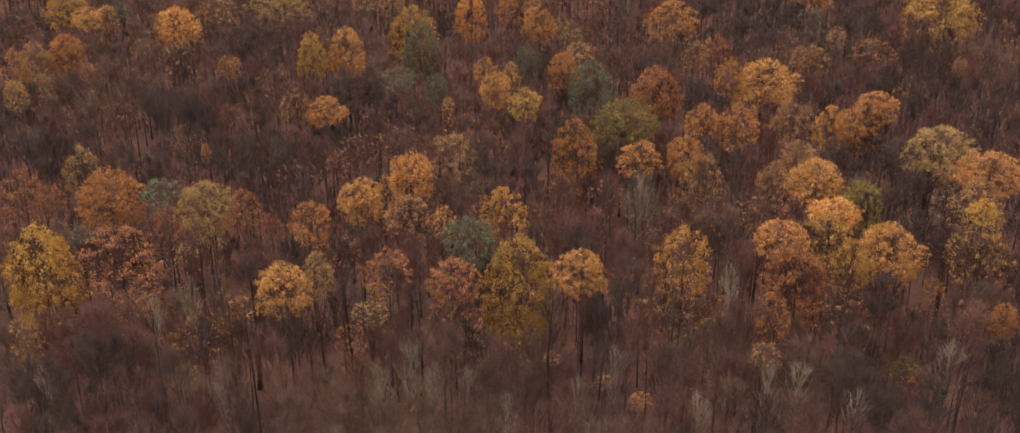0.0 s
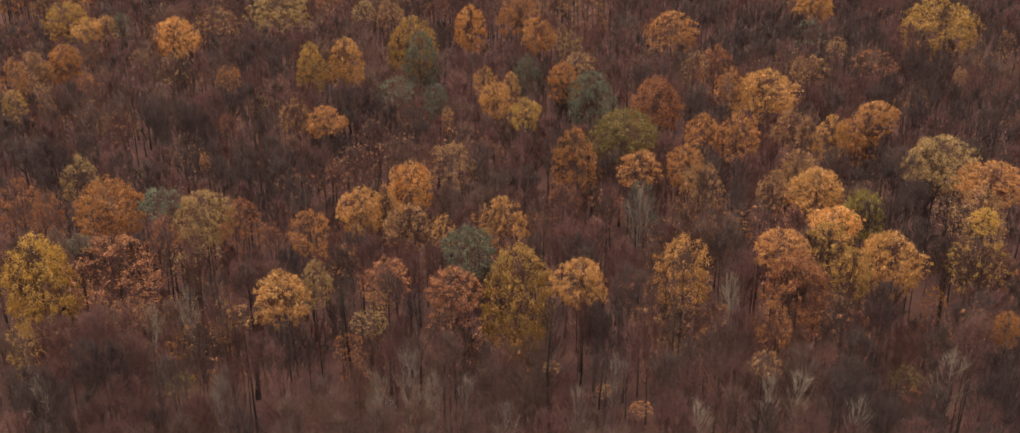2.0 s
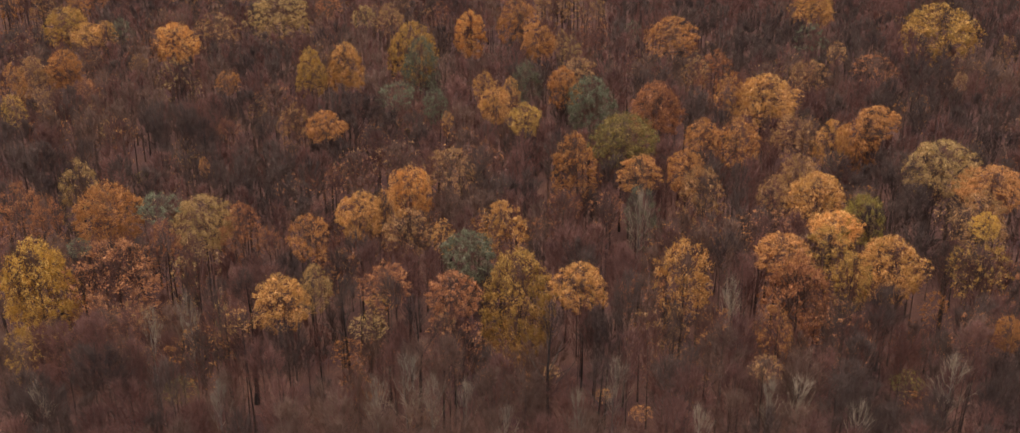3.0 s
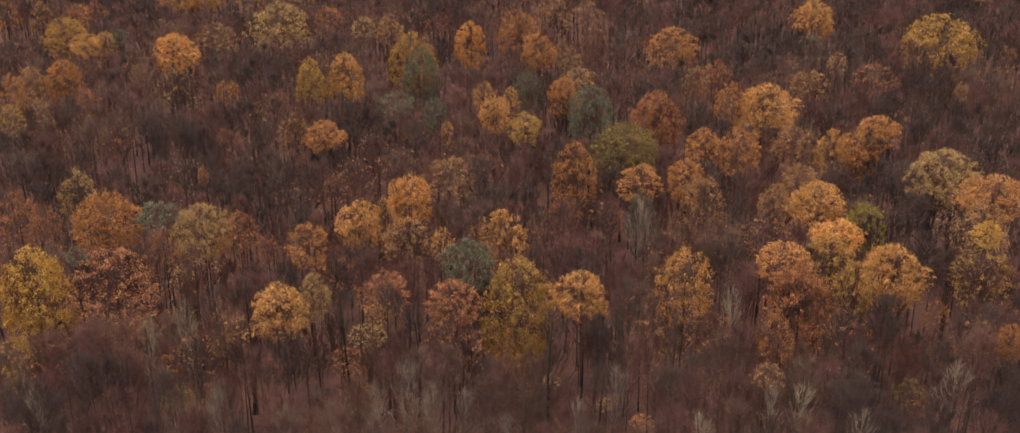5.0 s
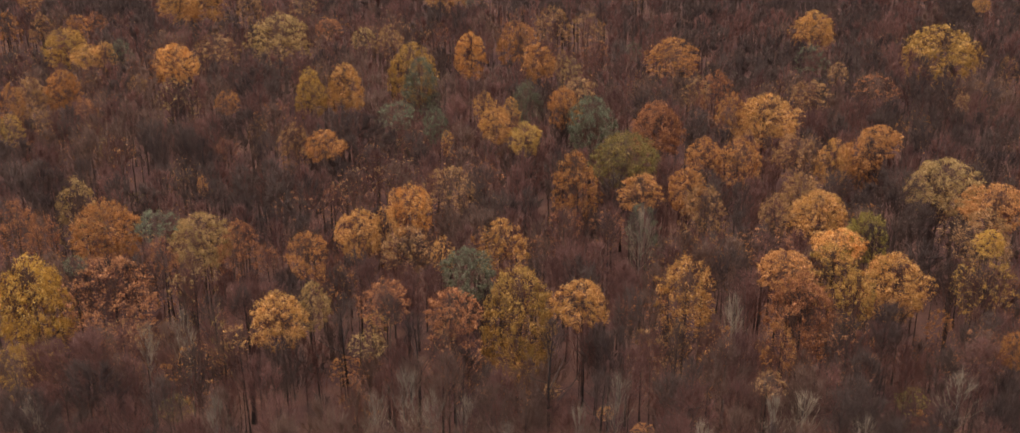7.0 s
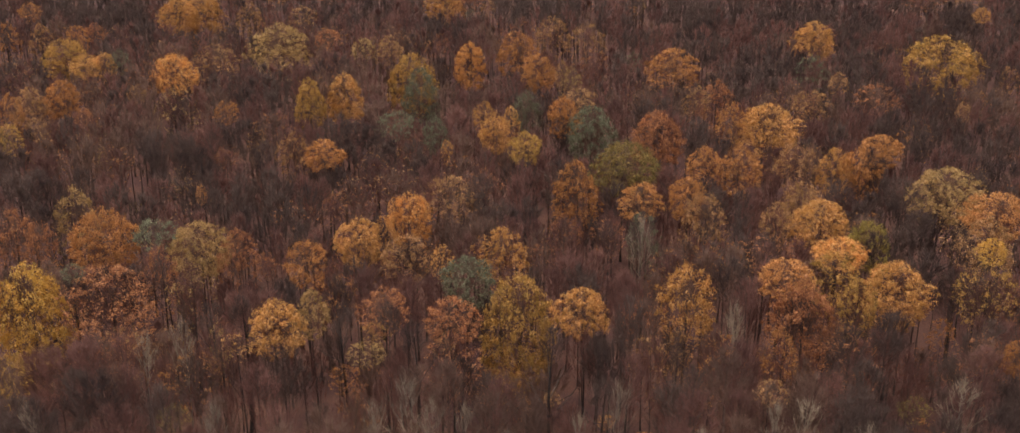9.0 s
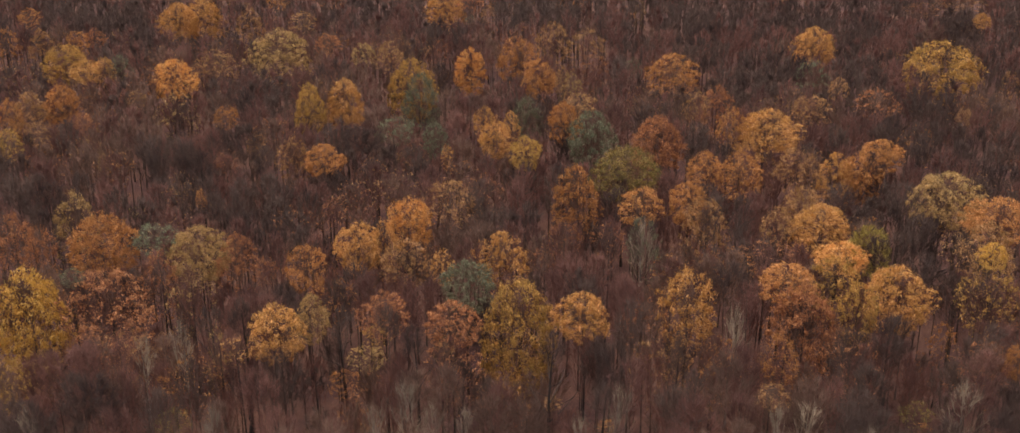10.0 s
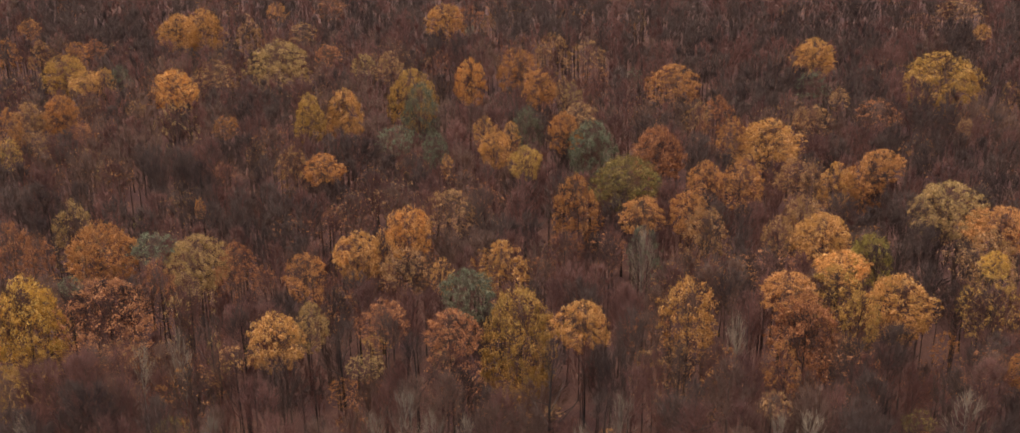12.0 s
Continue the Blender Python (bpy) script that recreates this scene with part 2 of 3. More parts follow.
def part(name, me, material, parent, m, label=""):
    """One piece of a tree, sharing its mesh with alike pieces but with a material of its own."""
    if not me.materials:
        me.materials.append(None)
    ob = new(name, me)
    ob.material_slots[0].link = "OBJECT"
    ob.material_slots[0].material = material
    ob.parent = parent
    ob.matrix_basis = m
    return tagged(ob, label)


def sized(x, y, z, sx, sy, sz, turn):
    return Matrix.LocRotScale((x, y, z), Euler((0, 0, turn)), (sx, sy, sz))


WORDS = {
    "gold": ("golden_tree", "golden yellow leaves"), "yellow": ("yellow_tree", "clear yellow leaves"), "flame": ("flame_tree", "bright orange-gold leaves"),
    "amber": ("amber_tree", "amber brown leaves"), "rust": ("rust_tree", "rusty red-brown leaves"),
    "olive": ("yellow_green_tree", "olive yellow-green leaves"), "moss": ("mossy_green_tree", "dark olive-green leaves"), "straw": ("straw_tree", "pale straw-yellow leaves"),
    "tan": ("tan_tree", "pale tan-gold leaves"), "green": ("grey_green_tree", "dull grey-green leaves"),
    "lime": ("lime_green_tree", "yellow-green leaves"),
}
FULL = {1.0: "dense crown of", 0.8: "rounded crown of", 0.6: "thinning crown of", 0.4: "sparse crown of", 0.25: "nearly bare crown of"}
leafy_plan = []
pick = random.Random(7)


def leafy(kind, x, y, height, wide, deep, much):
    """A tree still in leaf: its foot, height, the half width and depth of its leafy crown, and how full it is."""
    much = min(FULL, key=lambda k: abs(k - much))
    leafy_plan.append((x, y, height, wide, deep))
    name, words = WORDS[kind]
    size = "broad " if wide > 4.2 else "slender " if wide < 2.2 else ""
    tree = tagged(new(name), f"{size}tree with a {FULL[much]} {words}", "tree", "trees in autumn leaf")
    tree.empty_display_size = 0.5
    tree.location = (x, y, rise(x, y))
    turn = pick.uniform(0, 6.28)
    part("trunk", pick.choice(TRUNKS), BARK, tree, sized(0, 0, 0, height * 0.97, height * 0.97, height * 0.97, turn))
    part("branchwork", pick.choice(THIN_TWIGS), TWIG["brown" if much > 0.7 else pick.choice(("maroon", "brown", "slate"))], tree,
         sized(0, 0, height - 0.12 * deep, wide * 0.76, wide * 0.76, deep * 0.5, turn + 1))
    part("crown", pick.choice((FINE if wide > 3.7 else LEAVES)[much]), LEAF[kind], tree,
         sized(0, 0, height, wide * pick.uniform(0.95, 1.05), wide * pick.uniform(0.95, 1.05), deep * 0.62, pick.uniform(0, 6.28)))


def shrub(kind, x, y, height, wide, deep):
    """A lower tree or bush still in leaf between the trunks."""
    bush = tagged(new("shrub"), f"low shrub with {WORDS[kind][1]} under the bare trees", "shrub", "shrubs in leaf")
    bush.location = (x, y, rise(x, y))
    part("stem", pick.choice(TRUNKS), BARK, bush, sized(0, 0, 0, height * 0.9, height * 0.9, height * 0.9, pick.uniform(0, 6)))
    part("crown", pick.choice(LEAVES[0.4]), LEAF[kind], bush, sized(0, 0, height, wide, wide, deep * 0.5, pick.uniform(0, 6)))
    leafy_plan.append((x, y, height, wide, deep))


bare_plan = []


def bare(kind, x, y, height, wide, deep, sparse=False, stout=0.75):
    """A leafless tree with a broom of fine twigs."""
    bare_plan.append((x, y))
    words = {"maroon": "leafless tree with a soft red-brown crown of twigs", "slate": "leafless tree with a dark slate-grey twiggy crown",
             "brown": "leafless tree with a brown twiggy crown", "pale": "leafless pale grey tree with open spreading branches"}[kind]
    tree = tagged(new("bare_tree"), words, "tree", "bare trees")
    tree.empty_display_size = 0.5
    tree.location = (x, y, rise(x, y))
    turn = pick.uniform(0, 6.28)
    part("trunk", pick.choice(TRUNKS), PALE_BARK if kind == "pale" else GREY_BARK if stout < 1.5 else BARK, tree, sized(0, 0, 0, height * 0.97 * stout, height * 0.97 * stout, height * 0.97, turn))
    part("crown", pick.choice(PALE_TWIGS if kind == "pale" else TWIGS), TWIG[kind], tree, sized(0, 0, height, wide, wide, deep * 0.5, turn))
    if sparse:
        part("foliage", pick.choice(LEAVES[0.25]), LEAF[pick.choice(("tan", "rust", "amber"))], tree, sized(0, 0, height, wide, wide, deep * 0.5, turn), "a few last leaves")


def keep(kind, x, y, height, wide, deep, stout=0.75):
    """A bare tree that stands free of its neighbours."""
    leafy_plan.append((x, y, height, wide, deep * 0.6))
    bare(kind, x, y, height, wide, deep, stout=stout)


# ---- the trees that can be told apart, from the near edge to the far ----
keep("pale", -0.3, 110.2, 20.6, 1.8, 5.8)
keep("pale", 20.1, 110.5, 20.7, 2.0, 5.7)
keep("pale", 37.1, 110.8, 21.1, 1.9, 5.7)
keep("pale", 7.4, 114.1, 20.2, 1.7, 6.8)
keep("pale", 28.2, 114.2, 21.2, 1.7, 5.9)
keep("pale", -31.6, 114.6, 21.3, 1.8, 6.7)
keep("pale", -4.8, 114.8, 20.7, 1.7, 6.0)
keep("pale", -51.6, 115.5, 21.0, 2.0, 6.6)
keep("pale", -8.3, 115.6, 21.1, 1.8, 6.8)
keep("slate", -50.9, 115.8, 21.7, 3.2, 7.0)
keep("pale", -14.8, 116.9, 20.5, 2.1, 6.7)
keep("pale", 32.1, 117.2, 20.1, 2.5, 6.6)
keep("slate", -38.3, 118.7, 21.1, 2.9, 6.5)
keep("pale", 11.9, 119.0, 21.5, 2.0, 7.7)
keep("pale", 49.9, 119.7, 21.0, 3.2, 7.2)
keep("pale", -11.5, 119.7, 20.8, 3.0, 8.2)
leafy("tan", 28.9, 119.8, 20.6, 1.8, 2.3, 0.4)
keep("slate", 10.2, 120.5, 20.7, 1.9, 4.4, stout=1.9)
keep("slate", -46.3, 121.7, 21.6, 4.0, 7.9)
shrub("amber", 15.5, 122.2, 12.0, 1.4, 1.2)
leafy("tan", -41.3, 122.5, 20.7, 0.7, 1.9, 0.25)
keep("slate", 20.6, 122.7, 20.7, 1.9, 4.4, stout=1.9)
leafy("olive", -57.2, 125.6, 21.4, 1.9, 5.3, 0.4)
shrub("gold", 11.2, 126.2, 12.0, 0.9, 1.7)
keep("maroon", 55.2, 127.8, 20.4, 3.8, 4.0)
leafy("amber", 59.5, 129.1, 20.9, 1.5, 3.8, 0.9)
shrub("moss", -40.4, 129.4, 12.0, 2.0, 2.9)
shrub("moss", 48.7, 130.2, 12.0, 1.9, 3.0)
leafy("gold", -32.1, 131.1, 20.6, 2.2, 2.0, 0.25)
keep("pale", -43.3, 131.1, 21.4, 1.7, 6.5)
shrub("tan", 5.2, 131.3, 12.0, 1.1, 1.6)
keep("slate", 5.1, 131.6, 20.9, 2.0, 4.7, stout=1.9)
leafy("tan", 19.9, 132.0, 20.1, 1.6, 6.6, 0.25)
leafy("tan", -7.7, 132.0, 20.0, 1.2, 3.6, 0.25)
leafy("rust", -46.3, 132.1, 20.9, 3.1, 4.3, 0.3)
leafy("amber", 32.5, 132.6, 20.3, 2.3, 7.7, 0.4)
keep("slate", -11.7, 133.0, 21.0, 2.0, 4.7, stout=1.9)
leafy("straw", -35.2, 133.4, 21.3, 1.2, 8.5, 0.25)
keep("slate", 58.0, 134.0, 21.1, 2.8, 4.4)
keep("pale", -40.2, 135.8, 21.0, 2.0, 9.3)
keep("slate", 46.3, 135.9, 20.7, 2.9, 6.7)
shrub("amber", -20.9, 137.6, 12.0, 1.8, 3.7)
keep("slate", -14.9, 138.4, 20.9, 2.0, 4.8)
keep("slate", -37.1, 138.5, 21.6, 2.1, 4.8, stout=1.9)
leafy("gold", -28.9, 138.7, 20.9, 3.1, 5.9, 0.95)
keep("slate", -20.6, 139.0, 20.6, 2.1, 4.8, stout=1.9)
keep("slate", 15.1, 139.1, 21.0, 3.2, 9.0)
keep("pale", 28.2, 139.7, 20.2, 2.1, 7.6)
leafy("rust", -7.2, 141.0, 19.9, 3.3, 4.5, 0.85)
keep("slate", -34.0, 141.6, 20.8, 2.1, 4.9, stout=1.9)
shrub("straw", -18.4, 141.6, 13.0, 2.5, 2.8)
leafy("rust", -16.0, 141.9, 20.7, 3.1, 4.6, 0.6)
leafy("gold", 9.0, 142.4, 19.7, 3.3, 4.8, 0.95)
leafy("straw", -25.2, 142.6, 20.3, 2.1, 5.1, 0.85)
leafy("rust", 37.7, 144.5, 20.8, 4.3, 10.8, 0.75)
keep("maroon", 30.6, 144.7, 21.3, 2.5, 4.9)
leafy("olive", 0.9, 146.0, 20.0, 4.4, 12.9, 1)
shrub("olive", -17.5, 146.1, 14.0, 1.7, 3.4)
leafy("olive", 45.3, 146.1, 20.3, 2.5, 6.8, 0.6)
leafy("gold", 23.1, 148.0, 21.0, 3.6, 8.9, 0.85)
leafy("yellow", -63.6, 148.3, 21.1, 4.7, 11.9, 1)
leafy("green", -57.2, 148.5, 21.4, 1.5, 1.9, 0.6)
leafy("olive", 62.9, 148.5, 21.5, 3.8, 7.4, 0.4)
leafy("rust", -53.3, 149.2, 20.4, 5.6, 8.9, 0.7)
shrub("amber", 58.0, 149.2, 13.0, 1.9, 4.8)
leafy("amber", 36.6, 149.6, 20.7, 3.4, 3.8, 0.95)
leafy("gold", 51.4, 149.9, 20.9, 4.5, 7.1, 1)
keep("slate", 29.1, 151.0, 20.9, 3.5, 6.7)
leafy("green", -5.6, 151.5, 20.3, 3.3, 5.8, 0.9)
leafy("rust", -32.4, 152.1, 21.3, 1.2, 3.0, 0.4)
leafy("olive", 43.5, 152.9, 20.7, 3.5, 6.8, 0.6)
leafy("straw", -43.3, 153.1, 21.1, 3.5, 10.6, 0.25)
leafy("rust", -47.6, 154.5, 21.7, 2.2, 8.1, 0.35)
leafy("gold", -9.2, 155.4, 20.5, 1.6, 4.0, 0.7)
leafy("amber", -27.9, 155.9, 20.9, 2.7, 5.1, 0.75)
leafy("yellow", 66.0, 156.8, 21.1, 1.8, 2.9, 0.9)
leafy("rust", 4.6, 157.6, 19.6, 1.8, 3.5, 0.25)
leafy("tan", -14.3, 158.1, 20.9, 3.2, 5.1, 0.5)
leafy("rust", 35.7, 158.3, 20.0, 3.6, 3.2, 0.3)
leafy("flame", 45.8, 158.8, 20.3, 3.4, 3.2, 0.95)
keep("slate", 50.7, 158.8, 21.7, 2.3, 5.3)
leafy("gold", -1.3, 160.8, 20.2, 3.5, 6.6, 0.75)
leafy("tan", 63.6, 161.1, 21.0, 3.2, 4.1, 0.3)
leafy("rust", -38.4, 161.4, 20.4, 2.7, 7.3, 0.5)
leafy("lime", 50.9, 163.0, 20.8, 3.0, 6.8, 1)
leafy("tan", 67.9, 163.2, 21.4, 3.7, 8.1, 0.5)
leafy("rust", 13.9, 163.2, 20.9, 2.3, 4.4, 0.25)
leafy("straw", -44.4, 163.5, 20.3, 4.2, 6.2, 0.95)
leafy("gold", -21.8, 163.5, 21.1, 3.0, 5.8, 0.9)
keep("pale", 18.9, 164.0, 21.4, 2.4, 10.5)
leafy("green", -50.8, 165.0, 20.5, 3.1, 3.5, 0.7)
leafy("rust", -67.6, 165.0, 20.2, 2.3, 6.5, 0.6)
leafy("gold", -18.2, 166.1, 20.5, 1.7, 5.7, 0.6)
leafy("green", 19.5, 166.3, 20.4, 2.6, 8.5, 0.4)
keep("slate", 58.8, 166.3, 21.0, 2.8, 4.4)
leafy("rust", 8.1, 166.7, 20.5, 2.4, 5.6, 0.25)
shrub("tan", 67.4, 167.4, 16.0, 2.4, 2.1)
leafy("amber", -59.6, 167.9, 20.7, 4.5, 8.6, 1)
leafy("rust", -72.7, 168.8, 19.9, 3.3, 8.4, 0.6)
leafy("tan", 39.4, 170.4, 20.6, 2.4, 5.1, 0.5)
leafy("gold", 45.8, 171.1, 20.5, 4.0, 6.1, 1)
leafy("flame", -17.1, 171.8, 20.8, 1.0, 2.9, 0.6)
leafy("tan", 29.1, 172.7, 20.9, 3.1, 7.6, 0.7)
leafy("amber", 72.8, 172.8, 20.9, 4.7, 5.1, 1)
leafy("flame", -15.1, 173.2, 20.5, 3.2, 6.8, 1)
leafy("rust", -26.3, 174.5, 20.3, 2.2, 4.8, 0.3)
keep("slate", 34.8, 174.7, 20.9, 2.9, 6.7)
keep("slate", -44.6, 175.4, 20.5, 2.5, 4.7)
leafy("amber", -46.9, 177.2, 20.3, 0.8, 2.5, 0.5)
keep("slate", 60.0, 177.6, 21.3, 4.0, 5.5)
leafy("straw", -66.6, 178.0, 20.0, 3.5, 9.9, 0.7)
keep("slate", 50.3, 178.2, 20.9, 3.6, 4.5)
leafy("tan", 44.9, 178.4, 20.3, 3.0, 5.7, 0.8)
keep("maroon", -12.8, 178.6, 21.4, 2.5, 5.8)
keep("slate", -4.9, 179.0, 21.5, 3.4, 6.2)
leafy("amber", 20.2, 179.7, 19.8, 3.3, 4.6, 0.85)
leafy("tan", -9.4, 179.7, 20.6, 3.8, 5.6, 0.5)
leafy("amber", 27.6, 180.9, 20.3, 2.8, 5.8, 0.9)
leafy("straw", 67.8, 181.9, 21.1, 5.1, 7.0, 1)
keep("slate", -73.2, 182.0, 21.2, 4.6, 7.6)
leafy("rust", -4.0, 183.6, 20.4, 3.1, 2.8, 0.25)
leafy("amber", 10.5, 187.1, 20.6, 3.7, 9.4, 0.85)
keep("slate", 58.6, 191.0, 21.0, 3.2, 6.0)
keep("slate", -49.9, 191.1, 21.1, 2.7, 6.1, stout=1.9)
leafy("gold", 52.8, 191.3, 21.1, 2.7, 6.1, 0.85)
leafy("amber", 57.2, 192.0, 20.6, 3.4, 7.1, 0.9)
leafy("amber", 37.7, 192.2, 21.1, 3.4, 6.6, 0.75)
leafy("amber", 31.9, 192.6, 20.9, 2.8, 5.0, 0.8)
leafy("straw", -66.5, 192.9, 20.6, 0.8, 4.3, 0.25)
leafy("rust", -46.4, 194.0, 20.2, 2.1, 3.5, 0.25)
leafy("moss", 18.8, 194.0, 21.5, 5.5, 7.0, 1)
leafy("tan", 47.1, 194.1, 20.8, 3.6, 6.0, 0.6)
keep("slate", -58.4, 195.2, 20.5, 2.8, 8.5)
leafy("amber", -30.5, 195.4, 20.7, 3.2, 4.1, 0.95)
keep("slate", -40.4, 195.5, 20.8, 2.8, 6.3, stout=1.9)
leafy("gold", -10.4, 196.4, 21.1, 1.0, 2.7, 0.7)
keep("slate", -53.6, 197.7, 20.8, 2.8, 8.6)
shrub("lime", -63.6, 198.7, 8.0, 1.3, 1.8)
leafy("olive", 2.6, 199.6, 21.2, 2.6, 4.7, 0.9)
leafy("amber", 62.7, 200.3, 19.6, 3.5, 4.5, 1)
leafy("tan", -36.9, 201.6, 19.8, 2.9, 7.0, 0.6)
keep("slate", -23.7, 202.5, 21.1, 3.5, 4.5)
leafy("tan", -43.1, 202.8, 20.3, 2.0, 4.3, 0.25)
leafy("olive", -85.3, 203.0, 21.3, 2.0, 4.3, 0.6)
keep("maroon", -51.3, 204.6, 20.8, 2.8, 7.7)
leafy("gold", -2.7, 207.8, 21.0, 2.7, 5.4, 0.9)
leafy("tan", -82.4, 209.0, 20.4, 1.6, 3.9, 0.4)
leafy("green", -13.0, 209.3, 20.3, 2.1, 5.0, 0.8)
leafy("green", -20.1, 209.8, 21.3, 3.0, 4.0, 0.7)
leafy("rust", 26.1, 212.3, 20.3, 4.6, 8.8, 0.95)
leafy("rust", -75.8, 212.7, 20.3, 1.5, 2.7, 0.6)
leafy("gold", 0.1, 212.8, 21.2, 1.7, 4.5, 0.7)
leafy("green", 14.9, 214.7, 20.5, 4.4, 8.9, 0.9)
leafy("tan", 81.5, 215.6, 20.4, 1.2, 2.8, 0.5)
leafy("amber", 39.9, 215.8, 21.0, 2.6, 6.9, 0.5)
leafy("gold", 47.0, 216.2, 20.0, 5.6, 7.5, 1)
leafy("gold", -4.6, 217.1, 20.5, 2.1, 4.5, 0.7)
leafy("amber", -51.8, 219.2, 19.3, 2.1, 3.3, 0.7)
leafy("amber", 10.0, 219.4, 21.0, 2.8, 6.3, 0.9)
leafy("amber", -92.0, 220.6, 21.1, 2.4, 7.0, 0.7)
leafy("tan", 56.0, 222.8, 20.1, 3.6, 4.4, 0.5)
leafy("green", 3.1, 224.0, 20.4, 2.7, 6.5, 0.8)
leafy("tan", 34.9, 225.1, 21.1, 2.4, 5.9, 0.4)
leafy("rust", 68.6, 225.1, 20.8, 4.1, 4.3, 0.4)
leafy("tan", -89.8, 225.3, 20.5, 3.4, 7.0, 0.8)
leafy("tan", 12.9, 225.5, 20.6, 3.0, 3.9, 0.5)
leafy("tan", -69.9, 226.1, 20.5, 1.7, 2.9, 0.4)
leafy("straw", -62.9, 227.0, 20.0, 3.9, 8.2, 0.25)
leafy("olive", -38.0, 228.8, 20.9, 2.7, 7.9, 0.9)
leafy("amber", -85.2, 228.9, 20.4, 3.1, 5.9, 0.9)
leafy("rust", 39.8, 230.7, 20.0, 3.7, 9.1, 0.6)
leafy("tan", 63.4, 233.7, 20.6, 1.8, 3.6, 0.6)
leafy("gold", -31.9, 234.2, 20.1, 3.5, 8.6, 1)
leafy("green", -17.6, 236.8, 20.5, 3.5, 10.0, 0.8)
leafy("tan", 97.8, 237.0, 20.9, 1.8, 5.0, 0.4)
leafy("straw", 12.2, 237.6, 20.6, 2.0, 4.9, 0.4)
keep("maroon", 22.5, 238.6, 21.2, 3.2, 6.1)
leafy("tan", 10.4, 241.2, 20.7, 1.3, 5.1, 0.5)
leafy("flame", -67.4, 245.1, 20.7, 4.4, 6.7, 0.95)
leafy("green", 61.3, 246.7, 20.4, 3.3, 6.3, 0.4)
leafy("amber", 6.1, 247.5, 19.7, 3.3, 6.3, 0.9)
leafy("gold", -86.5, 248.1, 19.8, 2.9, 3.6, 0.8)
leafy("olive", -20.0, 248.1, 19.9, 4.5, 10.2, 1)
leafy("gold", -82.5, 248.3, 20.5, 2.1, 4.4, 0.7)
leafy("green", 25.3, 249.1, 20.1, 1.6, 3.2, 0.4)
leafy("green", -79.9, 249.5, 20.6, 2.4, 3.7, 0.7)
leafy("amber", 33.3, 249.8, 20.4, 5.0, 6.7, 0.85)
leafy("rust", 17.5, 250.8, 20.6, 2.7, 6.5, 0.3)
leafy("tan", -61.7, 255.9, 19.9, 4.8, 6.3, 0.35)
leafy("flame", -8.4, 256.0, 19.8, 3.0, 8.2, 1)
leafy("tan", -25.5, 259.4, 20.8, 3.0, 5.9, 0.6)
leafy("olive", -94.7, 259.4, 19.5, 4.4, 7.1, 0.95)
leafy("olive", 92.5, 260.4, 19.9, 8.0, 10.1, 1)
leafy("amber", 1.5, 261.2, 20.3, 4.1, 7.9, 0.8)
leafy("straw", -31.3, 261.2, 19.8, 2.5, 3.9, 0.6)
leafy("rust", -15.9, 264.5, 20.1, 2.5, 5.4, 0.3)
leafy("rust", -39.1, 265.3, 20.5, 2.8, 3.2, 0.6)
keep("maroon", 81.5, 265.6, 21.0, 3.6, 5.2)
leafy("tan", 17.1, 269.0, 20.2, 4.0, 8.2, 0.45)
leafy("tan", -102.7, 269.1, 20.3, 2.6, 7.7, 0.5)
leafy("straw", -51.0, 269.6, 20.6, 6.4, 9.3, 0.8)
leafy("amber", -95.4, 270.4, 19.9, 2.9, 4.7, 0.6)
leafy("amber", -110.6, 271.3, 19.8, 2.6, 8.5, 0.4)
leafy("gold", 67.0, 271.4, 21.0, 4.7, 6.9, 1)
leafy("rust", -91.7, 272.4, 19.8, 2.2, 3.4, 0.5)
leafy("tan", 9.5, 274.9, 20.2, 3.8, 7.6, 0.6)
leafy("green", -9.1, 280.6, 20.7, 1.2, 2.1, 0.4)
leafy("gold", 107.6, 282.1, 20.7, 1.8, 2.8, 0.8)
leafy("amber", -111.2, 286.7, 20.5, 2.4, 3.5, 0.6)
leafy("tan", -48.1, 288.0, 20.3, 3.3, 4.9, 0.45)
leafy("tan", -61.1, 290.6, 20.1, 3.0, 7.4, 0.6)
leafy("rust", 97.1, 292.6, 21.1, 3.8, 3.4, 0.25)
leafy("tan", -5.2, 294.5, 19.5, 1.8, 3.7, 0.4)
leafy("gold", -79.0, 294.6, 20.2, 4.3, 7.3, 1)
leafy("straw", 31.4, 299.3, 19.8, 1.6, 7.8, 0.25)
leafy("gold", -74.6, 300.6, 19.9, 5.0, 9.0, 0.9)
leafy("rust", -10.1, 302.0, 20.2, 3.5, 6.0, 0.4)
leafy("gold", -16.2, 305.2, 20.0, 4.8, 6.7, 0.9)
leafy("amber", -57.3, 306.9, 20.2, 2.6, 3.7, 0.6)
leafy("tan", 111.4, 308.1, 20.6, 5.6, 5.0, 0.4)
leafy("rust", -44.9, 310.1, 20.0, 4.0, 3.6, 0.4)


